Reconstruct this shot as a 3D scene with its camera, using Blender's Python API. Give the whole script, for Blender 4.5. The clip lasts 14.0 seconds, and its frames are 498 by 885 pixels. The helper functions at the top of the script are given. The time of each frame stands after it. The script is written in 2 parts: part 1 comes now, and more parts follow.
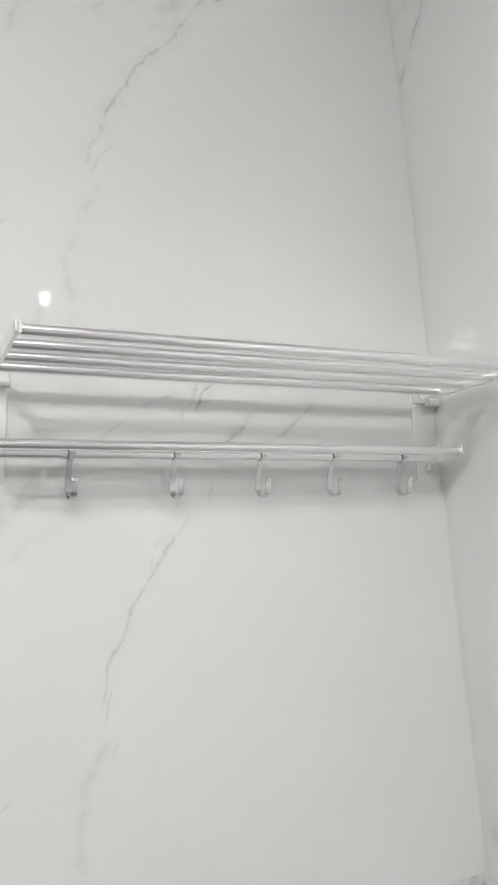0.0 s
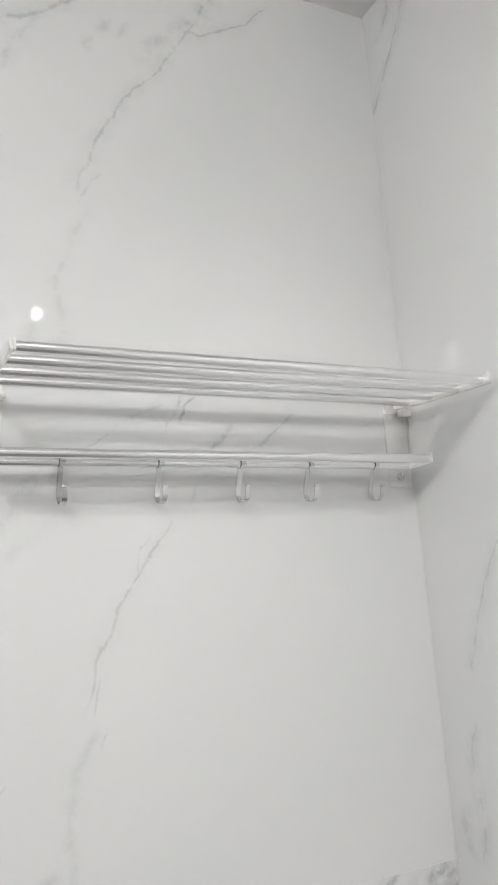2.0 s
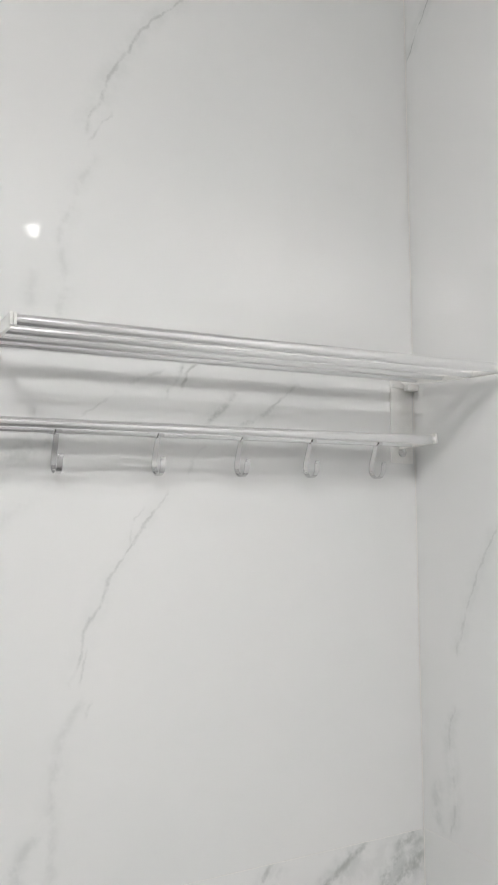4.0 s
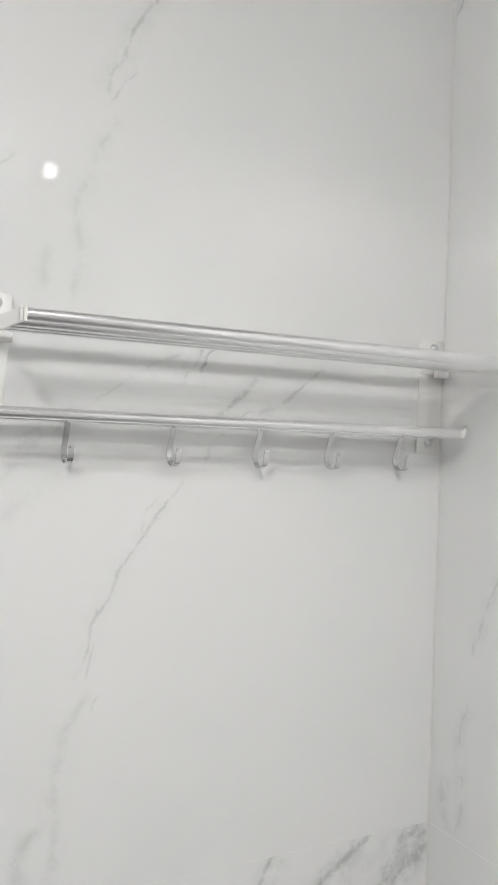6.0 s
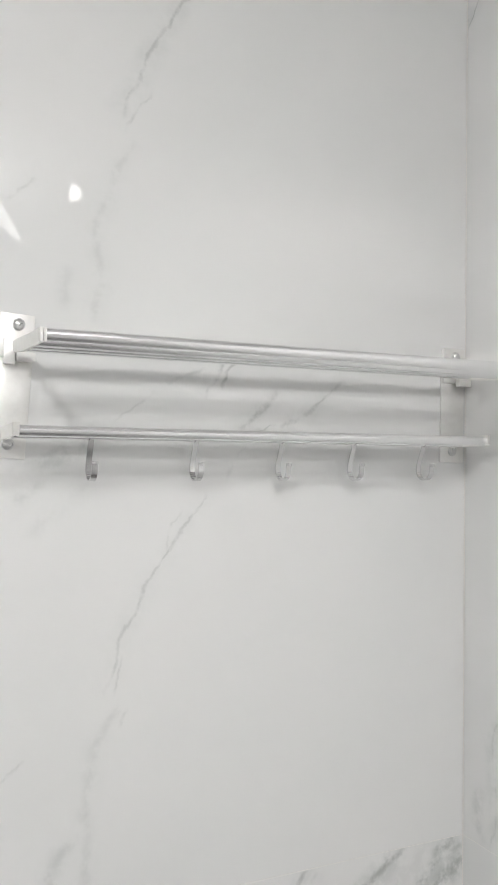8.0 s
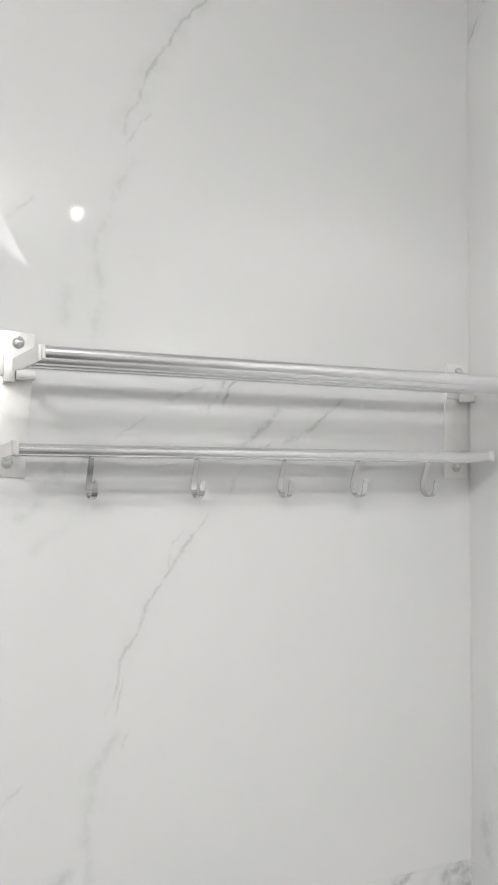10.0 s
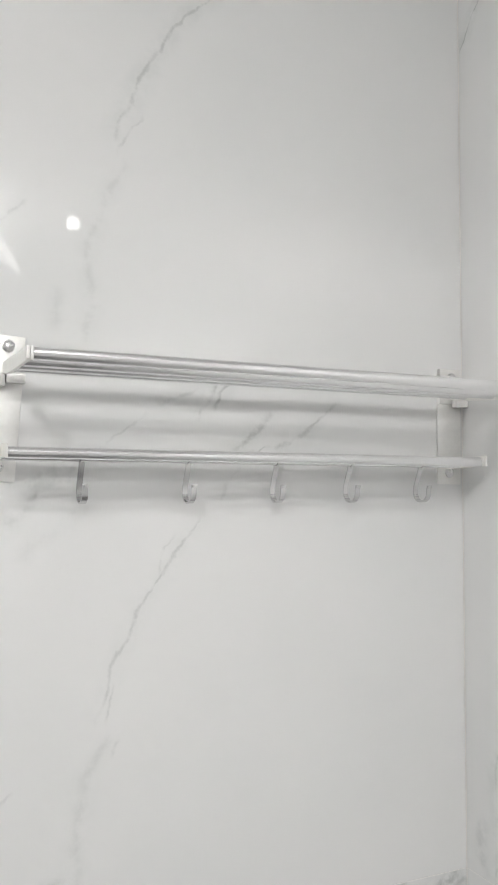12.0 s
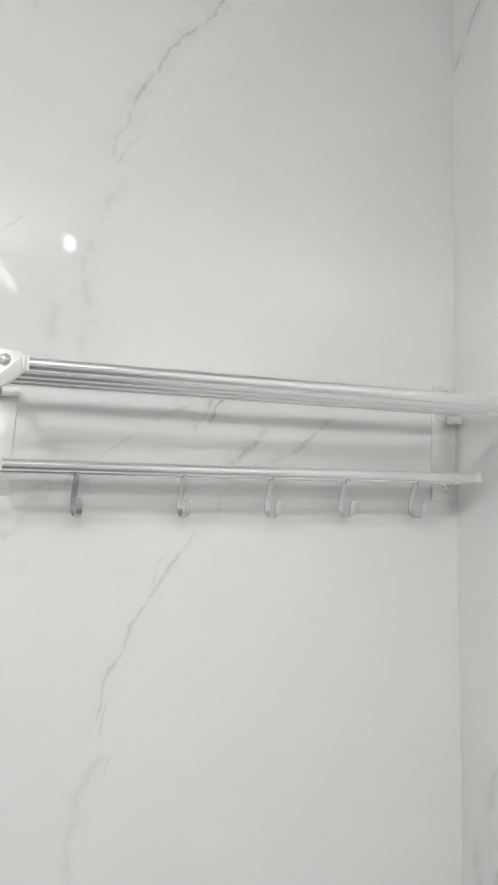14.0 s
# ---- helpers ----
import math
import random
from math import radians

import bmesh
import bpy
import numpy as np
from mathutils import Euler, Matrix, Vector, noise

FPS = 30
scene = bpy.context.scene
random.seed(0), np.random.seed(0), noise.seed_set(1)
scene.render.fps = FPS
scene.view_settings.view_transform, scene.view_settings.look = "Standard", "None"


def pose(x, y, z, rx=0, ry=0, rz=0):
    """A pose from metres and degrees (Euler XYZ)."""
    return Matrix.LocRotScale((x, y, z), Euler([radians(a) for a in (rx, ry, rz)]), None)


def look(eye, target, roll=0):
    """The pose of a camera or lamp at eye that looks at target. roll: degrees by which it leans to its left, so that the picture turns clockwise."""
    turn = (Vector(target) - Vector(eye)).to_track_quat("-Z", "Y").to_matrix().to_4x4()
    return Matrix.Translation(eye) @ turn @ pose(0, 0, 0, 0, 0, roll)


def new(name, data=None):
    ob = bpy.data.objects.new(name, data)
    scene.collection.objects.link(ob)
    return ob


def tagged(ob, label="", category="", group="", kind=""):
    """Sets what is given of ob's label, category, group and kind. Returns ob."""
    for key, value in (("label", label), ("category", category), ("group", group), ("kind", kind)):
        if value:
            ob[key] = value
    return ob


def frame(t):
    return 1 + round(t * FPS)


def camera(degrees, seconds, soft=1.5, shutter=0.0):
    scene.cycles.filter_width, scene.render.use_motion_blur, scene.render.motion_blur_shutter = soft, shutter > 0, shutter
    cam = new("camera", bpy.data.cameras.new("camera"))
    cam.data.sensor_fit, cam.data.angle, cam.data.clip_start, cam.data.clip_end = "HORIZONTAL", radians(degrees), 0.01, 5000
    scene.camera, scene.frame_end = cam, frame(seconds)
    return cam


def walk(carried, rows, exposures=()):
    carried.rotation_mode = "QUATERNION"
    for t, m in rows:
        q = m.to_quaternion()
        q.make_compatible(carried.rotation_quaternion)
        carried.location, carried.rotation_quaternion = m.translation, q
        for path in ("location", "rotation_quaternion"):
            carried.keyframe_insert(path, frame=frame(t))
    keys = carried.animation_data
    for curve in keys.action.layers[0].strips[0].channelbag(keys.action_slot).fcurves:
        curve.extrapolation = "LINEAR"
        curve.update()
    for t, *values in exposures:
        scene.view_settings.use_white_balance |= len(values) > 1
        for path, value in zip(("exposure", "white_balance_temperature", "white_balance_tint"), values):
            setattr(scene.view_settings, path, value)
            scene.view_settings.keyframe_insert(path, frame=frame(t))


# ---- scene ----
cam = camera(33.7, 14.0, soft=1.2)
PATH = [
    (0, (-0.719, -0.867, 1.561), (0.161, 0.893, 1.916), -4.0),
    (0.5, (-0.722, -0.884, 1.555), (0.166, 0.869, 1.926), -4.2),
    (1, (-0.726, -0.899, 1.551), (0.17, 0.848, 1.934), -4.5),
    (1.5, (-0.725, -0.915, 1.546), (0.163, 0.834, 1.937), -4.4),
    (2, (-0.733, -0.925, 1.544), (0.165, 0.821, 1.929), -4.3),
    (2.5, (-0.736, -0.923, 1.55), (0.178, 0.818, 1.911), -3.9),
    (3, (-0.737, -0.925, 1.57), (0.179, 0.826, 1.881), -2.9),
    (5.5, (-0.731, -0.859, 1.689), (0.208, 0.907, 1.701), 2.3),
    (6, (-0.725, -0.86, 1.693), (0.183, 0.922, 1.698), 2.0),
    (6.5, (-0.723, -0.863, 1.693), (0.162, 0.931, 1.706), 1.3),
    (7, (-0.724, -0.865, 1.692), (0.14, 0.938, 1.711), 0.9),
    (7.5, (-0.722, -0.868, 1.69), (0.129, 0.942, 1.719), 0.6),
    (8, (-0.718, -0.871, 1.692), (0.12, 0.945, 1.73), 0.6),
    (10.5, (-0.707, -0.864, 1.692), (0.115, 0.957, 1.778), 0.2),
    (11, (-0.702, -0.868, 1.691), (0.115, 0.956, 1.78), 0.2),
    (11.5, (-0.704, -0.864, 1.688), (0.125, 0.954, 1.786), 0.2),
    (12, (-0.704, -0.864, 1.683), (0.127, 0.951, 1.794), 0.2),
    (12.5, (-0.704, -0.863, 1.68), (0.125, 0.954, 1.805), 0.3),
    (13, (-0.706, -0.864, 1.677), (0.129, 0.948, 1.819), 0.4),
    (13.5, (-0.707, -0.864, 1.675), (0.128, 0.946, 1.833), 0.4),
    (14, (-0.703, -0.865, 1.673), (0.135, 0.943, 1.841), 0.4),
]
walk(cam, [(t, look(eye, target, roll)) for t, eye, target, roll in PATH])

# ---- world and lamps ----
world = bpy.data.worlds.new("world")
scene.world = world
world.use_nodes = True
world.node_tree.nodes["Background"].inputs[0].default_value = (0.9, 0.95, 1.0, 1)
world.node_tree.nodes["Background"].inputs[1].default_value = 0.02

ROOM_X, ROOM_Y, CEIL = -1.75, -2.35, 2.444
SQUARE_LAMP, SQUARE_Z = (-0.243, -1.26), 2.376
ROUND_LAMP, ROUND_Z, ROUND_R = (-1.21, -1.25), 2.36, 0.046
KEY_LAMP, KEY_R = (-0.53, -1.09), 0.042
PANEL, PANEL_Z = ((-1.60, -1.80), (-0.41, -1.49), (-0.312, -1.668), (-0.44, -1.25), (-1.60, -1.42)), 2.33


# ---- materials ----
class Net:
    """Short notation for shader nodes."""

    def __init__(self, name):
        self.mat = bpy.data.materials.new(name)
        self.mat.use_nodes = True
        self.tree = self.mat.node_tree
        self.bsdf = self.tree.nodes["Principled BSDF"]

    def node(self, kind, **values):
        n = self.tree.nodes.new(kind)
        for key, value in values.items():
            n.inputs[key.replace("_", " ")].default_value = value
        return n

    def link(self, a, b):
        self.tree.links.new(a, b)

    def put(self, socket, value):
        if isinstance(value, bpy.types.NodeSocket):
            self.link(value, socket)
        else:
            socket.default_value = value

    def math(self, op, a, b=0.0, c=0.0, clamp=False):
        n = self.tree.nodes.new("ShaderNodeMath")
        n.operation, n.use_clamp = op, clamp
        for i, v in enumerate((a, b, c)):
            self.put(n.inputs[i], v)
        return n.outputs[0]

    def ramp(self, value, lo, hi, to_lo=0.0, to_hi=1.0, smooth=True):
        n = self.tree.nodes.new("ShaderNodeMapRange")
        n.interpolation_type = "SMOOTHSTEP" if smooth else "LINEAR"
        for i, v in enumerate((value, lo, hi, to_lo, to_hi)):
            self.put(n.inputs[i], v)
        return n.outputs[0]

    def noise(self, vector, scale, detail=3.0, rough=0.55):
        n = self.tree.nodes.new("ShaderNodeTexNoise")
        self.link(vector, n.inputs["Vector"])
        n.inputs["Scale"].default_value, n.inputs["Detail"].default_value = scale, detail
        n.inputs["Roughness"].default_value = rough
        return n

    def mix(self, fac, a, b):
        n = self.tree.nodes.new("ShaderNodeMix")
        n.data_type = "RGBA"
        self.put(n.inputs[0], fac)
        self.put(n.inputs[6], a)
        self.put(n.inputs[7], b)
        return n.outputs[2]

    def bump(self, height, strength, distance):
        n = self.tree.nodes.new("ShaderNodeBump")
        n.inputs["Strength"].default_value, n.inputs["Distance"].default_value = strength, distance
        self.link(height, n.inputs["Height"])
        self.link(n.outputs[0], self.bsdf.inputs["Normal"])


def marble(name, axis, veins, tint=(0.86, 0.86, 0.858, 1)):
    """Polished porcelain with printed veins. A vein: name, direction it runs along, half width, strength, halo, points (across, z)."""
    m = Net(name)
    geo = m.node("ShaderNodeNewGeometry")
    pos = geo.outputs["Position"]
    wa, wb = m.noise(pos, 26.0, 4.0, 0.6), m.noise(pos, 110.0, 2.0)
    sep = m.node("ShaderNodeSeparateXYZ")
    m.link(pos, sep.inputs[0])
    wsa, wsb = m.node("ShaderNodeSeparateColor"), m.node("ShaderNodeSeparateColor")
    m.link(wa.outputs["Color"], wsa.inputs[0])
    m.link(wb.outputs["Color"], wsb.inputs[0])

    def warped(value, i):
        v = m.math("MULTIPLY_ADD", m.math("SUBTRACT", wsa.outputs[i], 0.5), 0.018, value)
        return m.math("MULTIPLY_ADD", m.math("SUBTRACT", wsb.outputs[i], 0.5), 0.0042, v)

    across, up = warped(sep.outputs[axis], 0), warped(sep.outputs[2], 1)
    breakup = m.noise(pos, 38.0, 3.0, 0.65).outputs["Fac"]
    thin, wide = None, None
    for _, runs, width, strength, halo, pts in veins:
        # runs "z": across is a function of z; runs "a": z is a function of across
        pts = sorted((p[1], p[0]) if runs == "z" else p for p in pts)
        s0, s1 = pts[0][0], pts[-1][0]
        v0, v1 = min(p[1] for p in pts) - 0.01, max(p[1] for p in pts) + 0.01
        along, off = (up, across) if runs == "z" else (across, up)
        curve = m.tree.nodes.new("ShaderNodeFloatCurve")
        keys = curve.mapping.curves[0].points
        flat = [((s - s0) / (s1 - s0), (v - v0) / (v1 - v0)) for s, v in pts]
        keys[0].location, keys[1].location = flat[0], flat[-1]
        for p in flat[1:-1]:
            keys.new(*p)
        for k in keys:
            k.handle_type = "AUTO_CLAMPED"
        curve.mapping.update()
        m.link(m.ramp(along, s0, s1, smooth=False), curve.inputs["Value"])
        line = m.math("MULTIPLY_ADD", curve.outputs[0], v1 - v0, v0)
        dist = m.math("ABSOLUTE", m.math("SUBTRACT", off, line))
        slope = abs((pts[-1][1] - pts[0][1]) / (s1 - s0))
        dist = m.math("MULTIPLY", dist, 1 / math.sqrt(1 + slope * slope))
        fade = min(0.012, (s1 - s0) * 0.3)
        ends = m.math("MULTIPLY", m.ramp(along, s0 - fade, s0 + fade), m.ramp(along, s1 + fade, s1 - fade))
        core = m.math("MULTIPLY", m.ramp(dist, width * 1.3, 0.0), strength * 0.74)
        core = m.math("MULTIPLY", core, m.math("MULTIPLY", ends, m.ramp(breakup, 0.38, 0.60, 0.18, 1.0)))
        thin = core if thin is None else m.math("MAXIMUM", thin, core)
        if halo:
            soft = m.math("MULTIPLY", m.ramp(dist, 0.022, 0.0), halo)
            soft = m.math("MULTIPLY", m.math("MULTIPLY", soft, ends), m.ramp(breakup, 0.30, 0.72))
            wide = soft if wide is None else m.math("MAXIMUM", wide, soft)
    cloud = m.noise(pos, 3.5, 5.0, 0.5).outputs["Fac"]
    base = m.mix(m.ramp(cloud, 0.35, 0.75), tint, (tint[0] * 0.96, tint[1] * 0.972, tint[2] * 0.972, 1))
    if wide is not None:
        base = m.mix(wide, base, (0.50, 0.54, 0.525, 1))
    if thin is not None:
        base = m.mix(thin, base, (0.30, 0.315, 0.31, 1))
    m.link(base, m.bsdf.inputs["Base Color"])
    m.bsdf.inputs["Roughness"].default_value = 0.022
    m.bsdf.inputs["IOR"].default_value = 1.68
    wave = m.noise(pos, 5.0, 1.0).outputs["Fac"]
    m.bump(wave, 0.02, 0.004)
    return m.mat


BACK_VEINS = [
    ("upper", "z", 0.0026, 0.42, 0.22, [(-0.267, 2.397), (-0.281, 2.374), (-0.306, 2.332), (-0.338, 2.287), (-0.36, 2.253), (-0.387, 2.228), (-0.424, 2.173), (-0.443, 2.137), (-0.472, 2.069)]),
    ("upper side", "z", 0.002, 0.30, 0, [(-0.441, 2.092), (-0.458, 2.071), (-0.469, 2.054)]),
    ("upper branch", "a", 0.0022, 0.50, 0.2, [(-0.309, 2.333), (-0.294, 2.333), (-0.271, 2.341), (-0.234, 2.361), (-0.2, 2.387), (-0.171, 2.417)]),
    ("upper smear", "z", 0.014, 0.13, 0.28, [(-0.262, 2.398), (-0.30, 2.351), (-0.37, 2.291)]),
    ("upper tail", "z", 0.005, 0.15, 0.12, [(-0.46, 2.036), (-0.474, 2.012), (-0.494, 1.96), (-0.50, 1.93), (-0.496, 1.886), (-0.502, 1.84)]),
    ("upper left", "z", 0.007, 0.10, 0.15, [(-0.529, 1.889), (-0.535, 1.851)]),
    ("streak", "a", 0.003, 0.28, 0.1, [(-0.595, 1.955), (-0.583, 1.963), (-0.568, 1.979)]),
    ("top streak", "a", 0.004, 0.45, 0.25, [(-0.60, 2.275), (-0.561, 2.285), (-0.521, 2.302), (-0.491, 2.322), (-0.466, 2.337)]),
    ("top streak side", "z", 0.005, 0.22, 0.2, [(-0.517, 2.294), (-0.546, 2.255), (-0.562, 2.22)]),
    ("stroke one", "z", 0.0032, 0.80, 0.35, [(-0.345, 1.808), (-0.362, 1.778), (-0.369, 1.769)]),
    ("stroke two", "z", 0.0028, 0.85, 0.2, [(-0.33, 1.808), (-0.346, 1.786), (-0.352, 1.773)]),
    ("stroke three", "a", 0.003, 0.32, 0.2, [(-0.376, 1.794), (-0.398, 1.783), (-0.415, 1.775)]),
    ("knot", "z", 0.0045, 0.65, 0.3, [(-0.283, 1.767), (-0.302, 1.745), (-0.325, 1.728)]),
    ("curl", "a", 0.0018, 0.70, 0, [(-0.307, 1.725), (-0.299, 1.723), (-0.287, 1.728)]),
    ("branch", "a", 0.0028, 0.50, 0.18, [(-0.19, 1.783), (-0.245, 1.746), (-0.26, 1.736), (-0.277, 1.729)]),
    ("long", "a", 0.002, 0.28, 0, [(-0.435, 1.763), (-0.476, 1.73)]),
    ("between", "z", 0.0025, 0.22, 0.1, [(-0.322, 1.704), (-0.337, 1.688), (-0.345, 1.669)]),
    ("grey patch", "a", 0.009, 0.22, 0.4, [(-0.50, 1.715), (-0.53, 1.692), (-0.57, 1.681)]),
    ("lower", "z", 0.0024, 0.38, 0.12, [(-0.368, 1.647), (-0.389, 1.624), (-0.407, 1.593), (-0.437, 1.557), (-0.452, 1.522), (-0.467, 1.497), (-0.475, 1.464), (-0.485, 1.441)]),
    ("lower side", "z", 0.002, 0.28, 0, [(-0.466, 1.471), (-0.475, 1.438)]),
    ("fork", "z", 0.0075, 0.15, 0.12, [(-0.468, 1.42), (-0.487, 1.395), (-0.496, 1.373), (-0.501, 1.336), (-0.505, 1.299), (-0.502, 1.274), (-0.505, 1.21)]),
    ("fork side", "z", 0.0026, 0.22, 0, [(-0.46, 1.417), (-0.467, 1.399)]),
    ("low patch", "z", 0.009, 0.16, 0.25, [(-0.512, 1.292), (-0.533, 1.267), (-0.54, 1.21)]),
    ("top smudge", "z", 0.007, 0.16, 0.25, [(-0.414, 2.329), (-0.423, 2.314), (-0.433, 2.299)]),
    ("top smudge side", "z", 0.004, 0.18, 0.15, [(-0.39, 2.327), (-0.399, 2.316), (-0.409, 2.299)]),
    ("top cloud", "z", 0.012, 0.09, 0.16, [(-0.347, 2.313), (-0.366, 2.295), (-0.377, 2.268)]),
    ("top knot", "z", 0.0055, 0.34, 0.3, [(-0.294, 2.359), (-0.308, 2.344), (-0.329, 2.324)]),
    ("top fleck", "a", 0.005, 0.14, 0.2, [(-0.444, 2.286), (-0.457, 2.277)]),
    ("low streak", "a", 0.0042, 0.20, 0.2, [(-0.525, 1.71), (-0.551, 1.692), (-0.582, 1.677)]),
    ("low streak side", "a", 0.006, 0.16, 0.2, [(-0.555, 1.662), (-0.571, 1.652), (-0.587, 1.641)]),
    ("low haze", "a", 0.008, 0.08, 0.1, [(-0.504, 1.66), (-0.539, 1.634), (-0.567, 1.611)]),
    ("side loop", "z", 0.0022, 0.22, 0, [(-0.398, 1.63), (-0.411, 1.613), (-0.413, 1.59)]),
    ("short", "a", 0.0022, 0.30, 0, [(-0.571, 1.375), (-0.59, 1.358)]),
]
BASE_VEINS = [
    ("a", "z", 0.0036, 0.55, 0.35, [(-0.235, 1.20), (-0.246, 1.179), (-0.27, 1.12)]),
    ("a side", "z", 0.004, 0.16, 0.2, [(-0.222, 1.19), (-0.232, 1.165)]),
    ("b", "a", 0.0055, 0.62, 0.6, [(-0.095, 1.199), (-0.139, 1.172), (-0.17, 1.150), (-0.23, 1.09)]),
    ("b smear", "a", 0.030, 0.16, 0.0, [(-0.05, 1.19), (-0.12, 1.15), (-0.2, 1.08)]),
    ("c", "a", 0.010, 0.60, 0.6, [(-0.012, 1.20), (-0.049, 1.183)]),
    ("c side", "a", 0.006, 0.40, 0.5, [(0.0, 1.190), (-0.025, 1.182)]),
    ("d", "a", 0.010, 0.65, 0.8, [(0.0, 1.167), (-0.03, 1.15), (-0.055, 1.125), (-0.09, 1.06)]),
    ("d smear", "a", 0.026, 0.30, 0.0, [(0.0, 1.18), (-0.045, 1.145), (-0.10, 1.06)]),
    ("e", "z", 0.010, 0.55, 0.7, [(-0.04, 1.178), (-0.067, 1.142), (-0.11, 1.06)]),
]
RIGHT_VEINS = [
    ("top", "z", 0.0022, 0.62, 0.35, [(-0.12, 2.44), (-0.098, 2.401), (-0.072, 2.363), (-0.052, 2.334), (-0.03, 2.31), (-0.002, 2.271)]),
    ("top side", "z", 0.004, 0.35, 0.3, [(-0.066, 2.43), (-0.051, 2.394), (-0.03, 2.381)]),
    ("middle", "z", 0.0024, 0.28, 0.2, [(-0.165, 1.617), (-0.126, 1.563), (-0.104, 1.518), (-0.088, 1.48), (-0.074, 1.442)]),
    ("low", "z", 0.0028, 0.22, 0.3, [(-0.068, 1.37), (-0.054, 1.331), (-0.06, 1.287), (-0.062, 1.241), (-0.052, 1.21)]),
    ("low smear", "z", 0.010, 0.12, 0.32, [(-0.034, 1.267), (-0.026, 1.229), (-0.037, 1.21)]),
]
marble_back = marble("marble_tile_back", 0, BACK_VEINS)
marble_base = marble("marble_tile_base", 0, BASE_VEINS)
marble_right = marble("marble_tile_right", 1, RIGHT_VEINS)
marble_plain = marble("marble_tile_plain", 0, [])


def simple(name, colour, rough, metal=0.0, spot=0.06, scale=40.0, bump=0.0, rough_var=0.0, stretch=None):
    m = Net(name)
    tc = m.node("ShaderNodeTexCoord")
    vec = tc.outputs["Object"]
    if stretch:
        mp = m.node("ShaderNodeMapping")
        mp.inputs["Scale"].default_value = stretch
        m.link(vec, mp.inputs[0])
        vec = mp.outputs[0]
    n = m.noise(vec, scale, 4.0, 0.6).outputs["Fac"]
    dark = tuple(c * (1 - spot) for c in colour[:3]) + (1,)
    m.link(m.mix(m.ramp(n, 0.35, 0.7), colour, dark), m.bsdf.inputs["Base Color"])
    m.bsdf.inputs["Metallic"].default_value = metal
    m.link(m.ramp(n, 0.3, 0.7, rough - rough_var, rough + rough_var), m.bsdf.inputs["Roughness"])
    if bump:
        m.bump(n, bump, 0.0005)
    return m.mat


grout = simple("grout", (0.86, 0.85, 0.825, 1), 0.8, spot=0.06, scale=60, bump=0.1)
plaster = simple("white_ceiling_paint", (0.90, 0.90, 0.895, 1), 0.85, spot=0.03, scale=12, bump=0.1)
floor_tile = simple("grey_floor_tile", (0.28, 0.28, 0.275, 1), 0.3, spot=0.15, scale=6)
brushed = simple("brushed_aluminium", (0.90, 0.90, 0.905, 1), 0.25, 1.0, 0.012, 14, 0.0, 0.008, (0.6, 22, 22))
satin = simple("satin_aluminium", (0.91, 0.905, 0.89, 1), 0.55, 1.0, 0.025, 160, 0.02, 0.02)
polished = simple("polished_aluminium", (0.74, 0.74, 0.745, 1), 0.13, 1.0, 0.05, 80, 0.0, 0.04)
bolt_metal = simple("bolt_steel", (0.80, 0.80, 0.80, 1), 0.3, 1.0, 0.15, 200, 0.0, 0.06)
dark_rubber = simple("dark_rubber", (0.12, 0.115, 0.11, 1), 0.6)
cap_white = simple("white_end_cap", (0.83, 0.82, 0.79, 1), 0.38, 0.0, 0.08, 120)
lamp_white = simple("white_lamp_rim", (0.8, 0.8, 0.8, 1), 0.5)


def glow(name, colour, strength):
    m = Net(name)
    m.bsdf.inputs["Base Color"].default_value = (0.8, 0.8, 0.8, 1)
    m.bsdf.inputs["Emission Color"].default_value = colour
    m.bsdf.inputs["Emission Strength"].default_value = strength
    return m.mat


lamp_glow = glow("lamp_diffuser", (1.0, 0.97, 0.93, 1), 9.0)
globe_glow = glow("lamp_globe", (1.0, 0.98, 0.96, 1), 230.0)
cool_glow = glow("cool_lamp_globe", (1.0, 0.985, 0.965, 1), 430.0)
# unseen fill light on top of the panel, added to brighten the ceiling
uplight_fill = glow("added_uplight_fill", (1.0, 0.98, 0.96, 1), 5.0)
panel_glow = glow("panel_diffuser", (1.0, 0.975, 0.95, 1), 3.8)


# ---- mesh helpers ----
def mesh_of(name, bm, material, smooth=False):
    bmesh.ops.recalc_face_normals(bm, faces=bm.faces)
    me = bpy.data.meshes.new(name)
    bm.to_mesh(me)
    bm.free()
    me.materials.append(material)
    if smooth:
        me.polygons.foreach_set("use_smooth", [True] * len(me.polygons))
        me.set_sharp_from_angle(angle=radians(35))
    return me


def part(name, bm, material, parent=None, label="", smooth=True):
    ob = new(name, mesh_of(name, bm, material, smooth))
    ob.parent = parent
    if label:
        tagged(ob, label)
    return ob


def box(x0, x1, y0, y1, z0, z1, bevel=0.0, segments=2):
    bm = bmesh.new()
    bmesh.ops.create_cube(bm, size=1, matrix=Matrix.LocRotScale(((x0 + x1) / 2, (y0 + y1) / 2, (z0 + z1) / 2), None, (x1 - x0, y1 - y0, z1 - z0)))
    if bevel:
        bmesh.ops.bevel(bm, geom=bm.edges[:], offset=bevel, segments=segments, affect="EDGES", profile=0.5)
    return bm


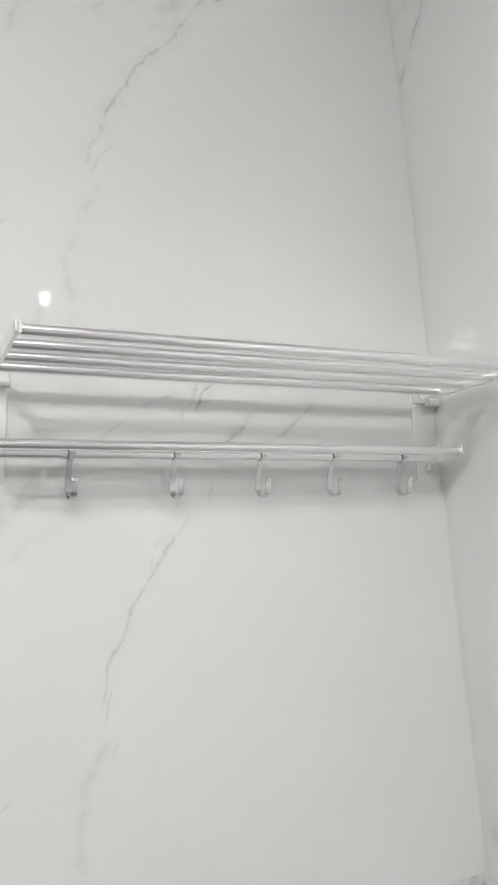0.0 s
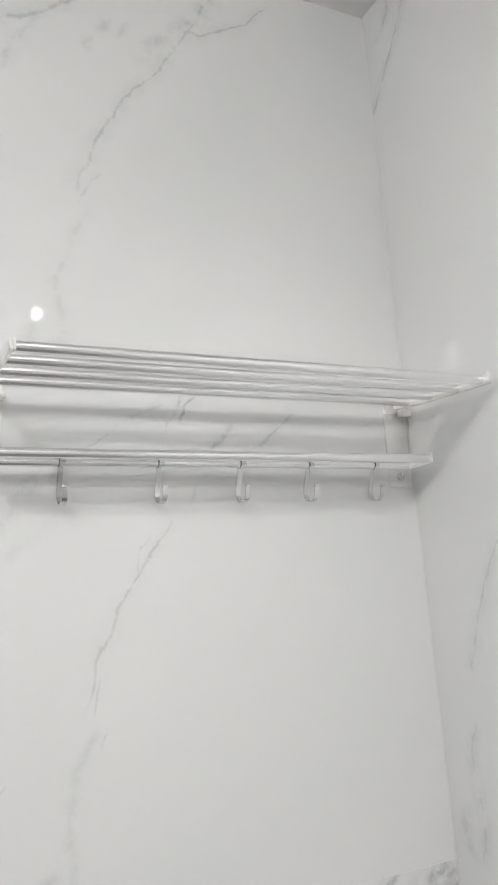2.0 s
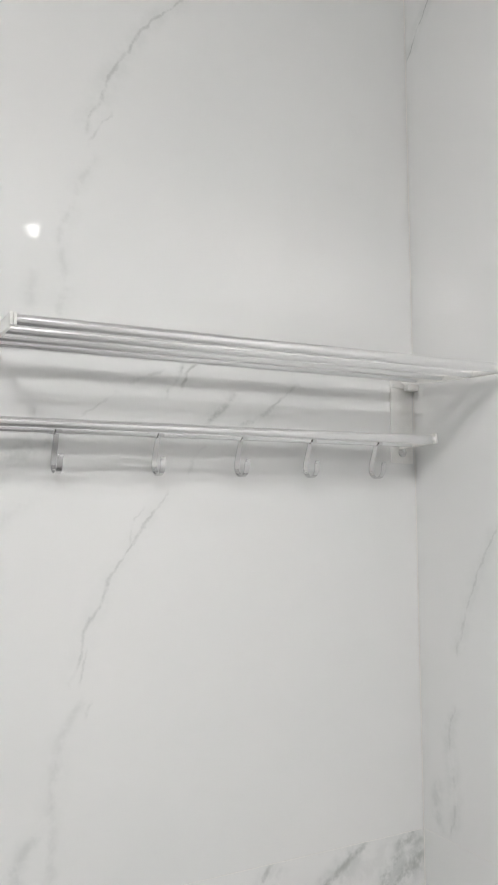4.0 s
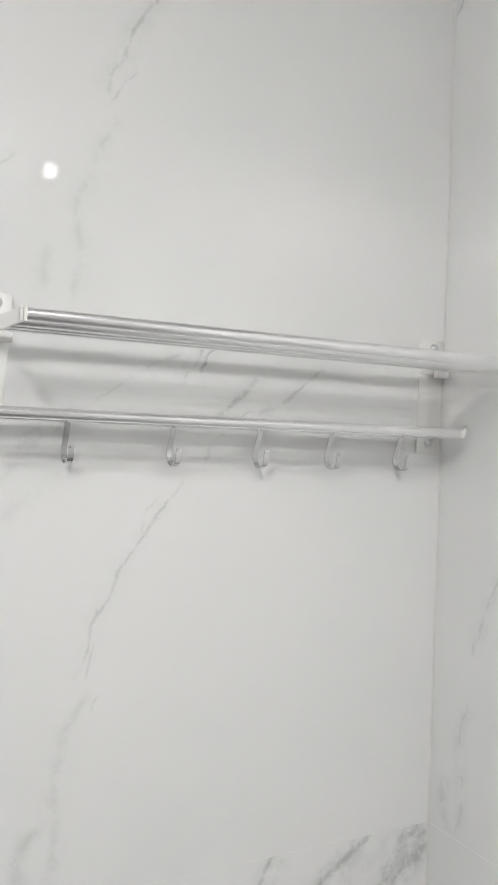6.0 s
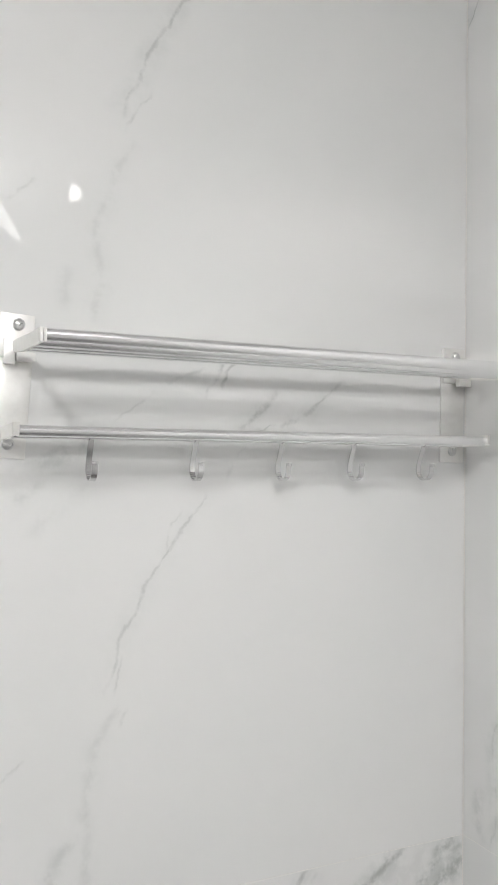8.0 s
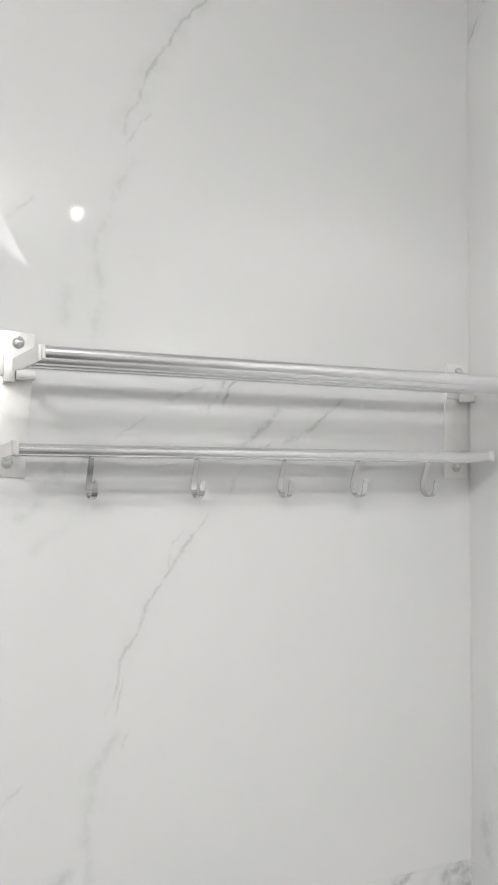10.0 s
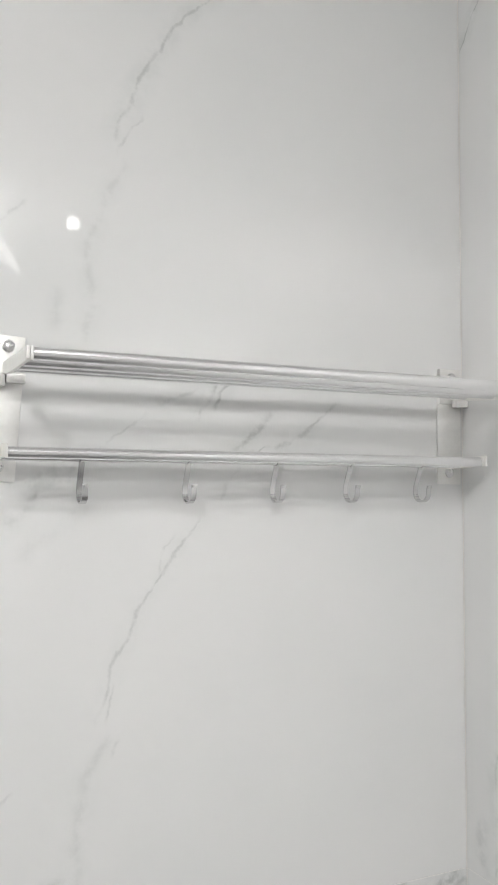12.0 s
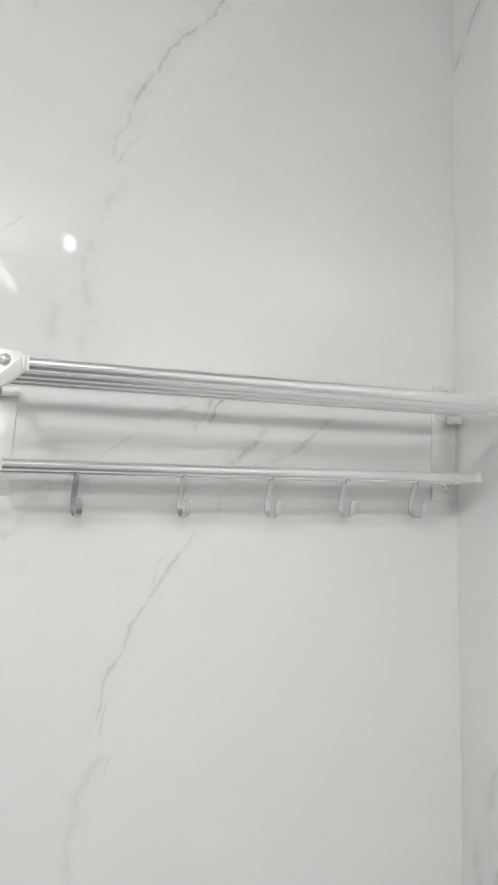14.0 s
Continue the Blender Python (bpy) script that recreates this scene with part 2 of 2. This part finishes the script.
def tube_x(x0, x1, y, z, r, sides=32, wall=0.0012):
    """A hollow tube along x, open at both ends."""
    bm = bmesh.new()
    rings = []
    for x, rr in ((x0, r - wall), (x0, r - 0.0003), (x0 + 0.0004, r), (x1 - 0.0004, r), (x1, r - 0.0003), (x1, r - wall)):
        rings.append([bm.verts.new((x, y + rr * math.cos(2 * math.pi * i / sides), z + rr * math.sin(2 * math.pi * i / sides))) for i in range(sides)])
    for a, b in zip(rings, rings[1:] + rings[:1]):
        for i in range(sides):
            j = (i + 1) % sides
            bm.faces.new((a[i], a[j], b[j], b[i]))
    return bm


def extrude_yz(outline, x0, x1, bevel=0.0):
    """A plate whose outline lies in y and z, from x0 to x1."""
    bm = bmesh.new()
    face = bm.faces.new([bm.verts.new((x0, y, z)) for y, z in outline])
    moved = [g for g in bmesh.ops.extrude_face_region(bm, geom=[face])["geom"] if isinstance(g, bmesh.types.BMVert)]
    bmesh.ops.translate(bm, verts=moved, vec=(x1 - x0, 0, 0))
    if bevel:
        edges = [e for e in bm.edges if len(e.link_faces) == 2 and e.calc_face_angle(0) > 0.9]
        bmesh.ops.bevel(bm, geom=edges, offset=bevel, segments=2, affect="EDGES")
    return bm


def ribbon(path, x, width, thick):
    """A flat strip bent along a path in y and z."""
    bm = bmesh.new()
    rings = []
    for i, (y, z) in enumerate(path):
        a, b = path[max(i - 1, 0)], path[min(i + 1, len(path) - 1)]
        t = Vector((b[0] - a[0], b[1] - a[1])).normalized()
        n = Vector((-t.y, t.x)) * thick / 2
        w = width / 2 - (0.0006 if i in (0, len(path) - 1) else 0)
        rings.append([bm.verts.new((x + sx * w, y + s * n.x, z + s * n.y)) for sx, s in ((-1, -1), (1, -1), (1, 1), (-1, 1))])
    for a, b in zip(rings, rings[1:]):
        for i in range(4):
            j = (i + 1) % 4
            bm.faces.new((a[i], a[j], b[j], b[i]))
    bm.faces.new(rings[0])
    bm.faces.new(rings[-1])
    return bm


def dome(x, y, z, r, h):
    """A round bolt head on a thin washer, facing the room."""
    bm = bmesh.new()
    sides, rings = 24, []
    profile = [(r * 1.12, 0), (r * 1.12, 0.0006), (r, 0.0008)] + [(r * math.cos(a), 0.0008 + h * math.sin(a)) for a in (0.25, 0.55, 0.85, 1.15, 1.4)]
    for rr, d in profile:
        rings.append([bm.verts.new((x + rr * math.cos(2 * math.pi * i / sides), y - d, z + rr * math.sin(2 * math.pi * i / sides))) for i in range(sides)])
    for a, b in zip(rings, rings[1:]):
        for i in range(sides):
            j = (i + 1) % sides
            bm.faces.new((a[i], a[j], b[j], b[i]))
    bm.faces.new(rings[0])
    bm.faces.new(rings[-1])
    return bm


# ---- setting ----
def wall(name, bm, label):
    return tagged(part(name, bm, grout, smooth=False), label, "wall", kind="structure")


TH, GAP = 0.009, 0.0008
wall_north = wall("wall_north", box(ROOM_X - 0.12, 0.12, 0.0003, 0.12, 0, CEIL), "white marble-look tiled wall that carries the rack")
wall_east = wall("wall_east", box(0.0003, 0.12, ROOM_Y - 0.12, 0.0003, 0, CEIL), "white marble-look tiled side wall meeting the corner")
wall_south = wall("wall_south", box(ROOM_X - 0.12, 0.0003, ROOM_Y - 0.12, ROOM_Y, 0, CEIL), "plain white tiled wall closing the room")
wall_west = wall("wall_west", box(ROOM_X - 0.12, ROOM_X, ROOM_Y, 0.0003, 0, CEIL), "plain white tiled wall closing the room")
tagged(part("ceiling", box(ROOM_X - 0.12, 0.12, ROOM_Y - 0.12, 0.12, CEIL, CEIL + 0.1), plaster, smooth=False), "plain white painted bathroom ceiling", "ceiling", kind="structure")
tagged(part("floor", box(ROOM_X - 0.12, 0.12, ROOM_Y - 0.12, 0.12, -0.1, 0), floor_tile, smooth=False), "grey tiled bathroom floor", "floor", kind="structure")

ROWS = [(0.0, 1.20), (1.20, CEIL)]


def tile(parent, material, lo, hi):
    (x0, y0, z0), (x1, y1, z1) = lo, hi
    part("tile", box(x0, x1, y0, y1, z0, z1, 0.0002, 1), material, parent, smooth=False)


for z0, z1 in ROWS:
    lo, hi = z0 + GAP / 2, z1 - GAP / 2
    for x0, x1 in ((-1.2, 0.0), (ROOM_X, -1.2)):
        tile(wall_north, marble_back if z0 > 1 else marble_base, (x0 + GAP / 2, 0, lo), (x1 - 0.0001, TH, hi))
        tile(wall_south, marble_plain, (x0 + GAP / 2, ROOM_Y - TH, lo), (x1 - GAP / 2, ROOM_Y + 0.004, hi))
    for y0, y1 in ((-1.2, 0.0), (ROOM_Y + 0.004, -1.2)):
        tile(wall_east, marble_right, (0, y0 + GAP / 2, lo), (TH, y1 - 0.0001, hi))
        tile(wall_west, marble_plain, (ROOM_X - TH, y0 + GAP / 2, lo), (ROOM_X + 0.004, y1 - GAP / 2, hi))

bead = box(-0.0016, -0.0001, -0.0016, -0.0001, 0, CEIL, 0.0006, 1)
tagged(part("corner_grout", bead, grout, smooth=False), "pale cream grout line filling the tiled corner", "grout", kind="structure")


# ---- lamps ----
def box_lamp(x, y, z):
    """A small lit box on a thin stem under the ceiling."""
    lamp = tagged(new("ceiling_lamp"), "small square white lit box lamp under the ceiling", "ceiling lamp")
    part("diffuser", box(x - 0.0125, x + 0.0125, y - 0.0125, y + 0.0125, z - 0.0145, z + 0.0145, 0.001), lamp_glow, lamp, "glowing white square diffuser")
    part("stem", box(x - 0.006, x + 0.006, y - 0.006, y + 0.006, z + 0.0145, CEIL, 0.001), lamp_white, lamp, "thin white stem")


box_lamp(*SQUARE_LAMP, SQUARE_Z)


def lathe(profile, place, sides=40, ring=False):
    """A turned solid: (radius, height) pairs about z, closed at both ends, or a hollow ring."""
    bm, rings = bmesh.new(), []
    for r, h in profile:
        rings.append([bm.verts.new((r * math.cos(2 * math.pi * i / sides), r * math.sin(2 * math.pi * i / sides), h)) for i in range(sides)])
    for a, b in zip(rings, rings[1:] + rings[:1] if ring else rings[1:]):
        for i in range(sides):
            j = (i + 1) % sides
            bm.faces.new((a[i], a[j], b[j], b[i]))
    if not ring:
        bm.faces.new(rings[0])
        bm.faces.new(rings[-1])
    bmesh.ops.transform(bm, matrix=place, verts=bm.verts)
    return bm


def spot_lamp(xy, z, r, aim):
    """A round spotlight on a short stem, turned towards the corner."""
    lamp = tagged(new("ceiling_lamp"), "round white lit spotlight turned towards the tiled corner", "ceiling lamp")
    place = look((*xy, z), aim)
    part("housing", lathe([(r * 0.55, 0.055), (r * 0.9, 0.035), (r * 1.08, 0.003), (r * 1.08, -0.004), (r * 1.01, -0.004), (r * 1.01, 0.002)], place), lamp_white, lamp, "white round housing")
    part("diffuser", lathe([(r, 0.002), (r, -0.002), (r * 0.98, -0.003)], place), globe_glow, lamp, "glowing round diffuser")
    back = place @ Vector((0, 0, 0.05))
    part("stem", lathe([(0.010, back.z), (0.010, CEIL - 0.006), (0.028, CEIL - 0.005), (0.028, CEIL)], pose(back.x, back.y, 0), 24), lamp_white, lamp, "white stem and ceiling rose")


def downlight(xy, r):
    """A short surface-mounted can with its lamp set back inside a dark baffle, added to shape the light."""
    lamp = tagged(new("ceiling_lamp"), "short white cylinder downlight fixed under the ceiling, lit", "ceiling lamp")
    low, lit = CEIL - 0.063, CEIL - 0.042
    part("can", lathe([(r * 1.25, CEIL), (r * 1.25, low + 0.001), (r * 1.22, low), (r * 1.08, low), (r * 1.06, low + 0.001), (r * 1.06, CEIL - 0.01)], pose(*xy, 0)), lamp_white, lamp, "white metal can")
    # unseen ring, added to cut the lamp's mirror image in the corner tiles
    part("baffle", lathe([(r * 1.05, low + 0.002), (r * 1.05, CEIL - 0.012), (r * 1.005, CEIL - 0.012), (r * 1.005, low + 0.002)], pose(*xy, 0), ring=True), dark_rubber, lamp, "added dark ring that hides the lamp at low angles")
    part("diffuser", lathe([(r, lit + 0.004), (r, lit + 0.0005), (r * 0.98, lit)], pose(*xy, 0)), cool_glow, lamp, "glowing round diffuser")


spot_lamp(ROUND_LAMP, ROUND_Z, ROUND_R, (0, 0, 1.85))
downlight(KEY_LAMP, KEY_R)


def panel_lamp(corners, z):
    """A long flat light with a pointed end, hung from the ceiling on four wires; an added sheet on top brightens the
    ceiling.
    """
    lamp = tagged(new("panel_lamp"), "long flat warm white lit panel hanging below the ceiling", "ceiling lamp")
    for name, lo, hi, material, label in (("lower_diffuser", z, z + 0.008, panel_glow, "glowing warm white lower diffuser"), ("uplight_sheet", z + 0.010, z + 0.014, uplight_fill, "added glowing sheet that brightens the ceiling")):
        bm = bmesh.new()
        rings = [[bm.verts.new((x, y, h)) for x, y in corners] for h in (lo, hi)]
        for i in range(len(corners)):
            j = (i + 1) % len(corners)
            bm.faces.new((rings[0][i], rings[0][j], rings[1][j], rings[1][i]))
        bm.faces.new(rings[0])
        bm.faces.new(rings[1])
        part(name, bm, material, lamp, label, smooth=False)
    part("spine", box(-1.55, -0.50, -1.49, -1.45, z + 0.0143, z + 0.026, 0.001), lamp_white, lamp, "white metal spine", smooth=False)
    for x in (-1.45, -1.15, -0.85, -0.55):
        part("wire", lathe([(0.0015, z + 0.026), (0.0015, CEIL - 0.004), (0.010, CEIL - 0.003), (0.010, CEIL)], pose(x, -1.47, 0), 12), lamp_white, lamp, "thin hanging wire")


panel_lamp(PANEL, PANEL_Z)


# ---- towel rack ----
rack = tagged(new("towel_rack"), "brushed aluminium wall towel rack with four shelf tubes and hooks", "towel rack")
TUBES = [(-0.188, 1.7918), (-0.145, 1.7925), (-0.093, 1.7965), (-0.043, 1.8005)]
TUBE_R = 0.0058
LOW_Y, LOW_Z = -0.070, 1.716
RAIL_Y, RAIL_Z, RAIL_R = -0.0285, 1.714, 0.0050
LEFT_X, RIGHT_X = -0.586, -0.0235


def side_assembly(xc, ax0, ax1, cap_x, lean, slant):
    """Wall plate with two bolts, a foot, a shelf arm and a lower arm. slant: by how much the arm drifts in x towards its tip."""
    turn = Matrix.Translation((xc, 0, 1.765)) @ Matrix.Rotation(radians(lean), 4, "Y") @ Matrix.Translation((-xc, 0, -1.765))

    def leaned(bm):
        bmesh.ops.transform(bm, matrix=turn, verts=bm.verts)
        return bm

    def slanted(bm):
        for v in bm.verts:
            v.co.x += slant * v.co.y / -0.2
        return bm

    plate = part("wall_plate", leaned(box(xc - 0.0185, xc + 0.0185, -0.003, 0.0, 1.689, 1.800, 0.0009)), satin, rack, "flat satin aluminium wall plate")
    part("bolt", leaned(dome(xc, -0.003, 1.704, 0.0060, 0.0042)), bolt_metal, plate, "domed steel bolt head")
    # upper foot: a square plate whose lower lip carries the arm
    foot = part("foot", leaned(box(xc - 0.0174, xc + 0.0174, -0.0062, -0.0005, 1.7925, 1.838, 0.0008)), satin, plate, "square upper mounting foot")
    part("bolt", leaned(dome(xc + 0.001, -0.0062, 1.827, 0.0060, 0.0042)), bolt_metal, plate, "domed steel bolt head")
    if slant:
        part("lip", box(xc - 0.010, xc + 0.001, -0.0135, -0.0062, 1.7855, 1.812, 0.0007), satin, plate, "folded lip that carries the arm")
    part("lip", box(xc + 0.002, xc + 0.021, -0.015, -0.0062, 1.7885, 1.7975, 0.0007), satin, plate, "folded lip that carries the arm")
    low = [(-0.010, 1.7985), (-0.025, 1.7960), (-0.045, 1.7935), (-0.065, 1.7915), (-0.10, 1.7890), (-0.2000, 1.7840)]
    high = [(-0.2000, 1.7965), (-0.15, 1.7990), (-0.10, 1.8030), (-0.06, 1.8060), (-0.03, 1.8080), (-0.010, 1.8090)]
    arm = part("upper_arm", slanted(extrude_yz(low + high, ax0, ax1, 0.0005)), satin, rack, "flat aluminium shelf arm")
    c0, c1, two = cap_x
    mid = (c0 + c1) / 2
    if two:
        part("end_cap", box(c0, mid - 0.0002, -0.2030, -0.1965, 1.7848, 1.7955, 0.0005), cap_white, arm, "pale squared end cap")
        part("end_cap", box(mid + 0.0002, c1, -0.2026, -0.1965, 1.7846, 1.7957, 0.0005), cap_white, arm, "pale squared end cap")
    else:
        part("end_cap", box(c0, c1, -0.2030, -0.1990, 1.7838, 1.8000, 0.0005), satin, arm, "upright tab at the arm's tip")
    lows = [(-0.003, 1.7085), (-0.03, 1.7090), (-0.0790, 1.7108), (-0.0790, 1.7235), (-0.03, 1.7215), (-0.003, 1.7215)]
    lower = part("lower_arm", extrude_yz(lows, -0.5965 if slant else ax0, -0.5930 if slant else ax1, 0.0005), satin, rack, "short flat aluminium arm")
    if two:
        part("end_cap", box(-0.5968, -0.5905, -0.0812, -0.0740, 1.7108, 1.7238, 0.0005), cap_white, lower, "pale squared end cap")


side_assembly(LEFT_X, -0.5870, -0.5835, (-0.5955, -0.5895, True), 3.6, -0.008)
side_assembly(RIGHT_X, -0.0300, -0.0265, (-0.0300, -0.0265, False), 0.6, 0.0)

X0, X1 = -0.5912, -0.0285
for y, z in TUBES:
    part("shelf_tube", tube_x(-0.5865 - 0.0025 * y / -0.188, X1, y, z, TUBE_R), brushed, rack, "round brushed aluminium tube")
part("front_tube", tube_x(X0, X1, LOW_Y, LOW_Z, TUBE_R), brushed, rack, "round brushed aluminium tube")
part("hook_rail", tube_x(X0, X1, RAIL_Y, RAIL_Z, RAIL_R, 24), brushed, rack, "thin round rail that carries the hooks")


def arc(cy, cz, r, a0, a1, n):
    return [(cy + r * math.cos(radians(a0 + (a1 - a0) * i / n)), cz + r * math.sin(radians(a0 + (a1 - a0) * i / n))) for i in range(n + 1)]


def hook_path():
    """Over the rail, down and back to the wall, round and up to a tip."""
    top = [(y, z + max(0.0, z - RAIL_Z) * 0.5) for y, z in arc(RAIL_Y, RAIL_Z, RAIL_R + 0.0009, 215, -10, 12)]
    bowl = [(-0.0250 + 0.0135 * math.cos(radians(a)), 1.6785 + 0.0115 * math.sin(radians(a))) for a in range(10, -181, -10)]
    return top + [(-0.0212, 1.705), (-0.0165, 1.695), (-0.0125, 1.686)] + bowl + [(-0.0388, 1.682), (-0.0390, 1.6862)]


for x in (-0.508, -0.391, -0.284, -0.186, -0.084):
    hook = part("hook", ribbon(hook_path(), x, 0.0062, 0.0017), polished, rack, "bent flat aluminium hook")
    part("tip", box(x - 0.0034, x + 0.0034, -0.0415, -0.0389, 1.6836, 1.6870, 0.0005), polished, hook, "small rolled lip at the hook's tip")
    part("spacer", tube_x(x - 0.0042, x - 0.0033, RAIL_Y, RAIL_Z, RAIL_R + 0.0005, 20, 0.0004), dark_rubber, hook, "thin dark rubber spacer on the rail")
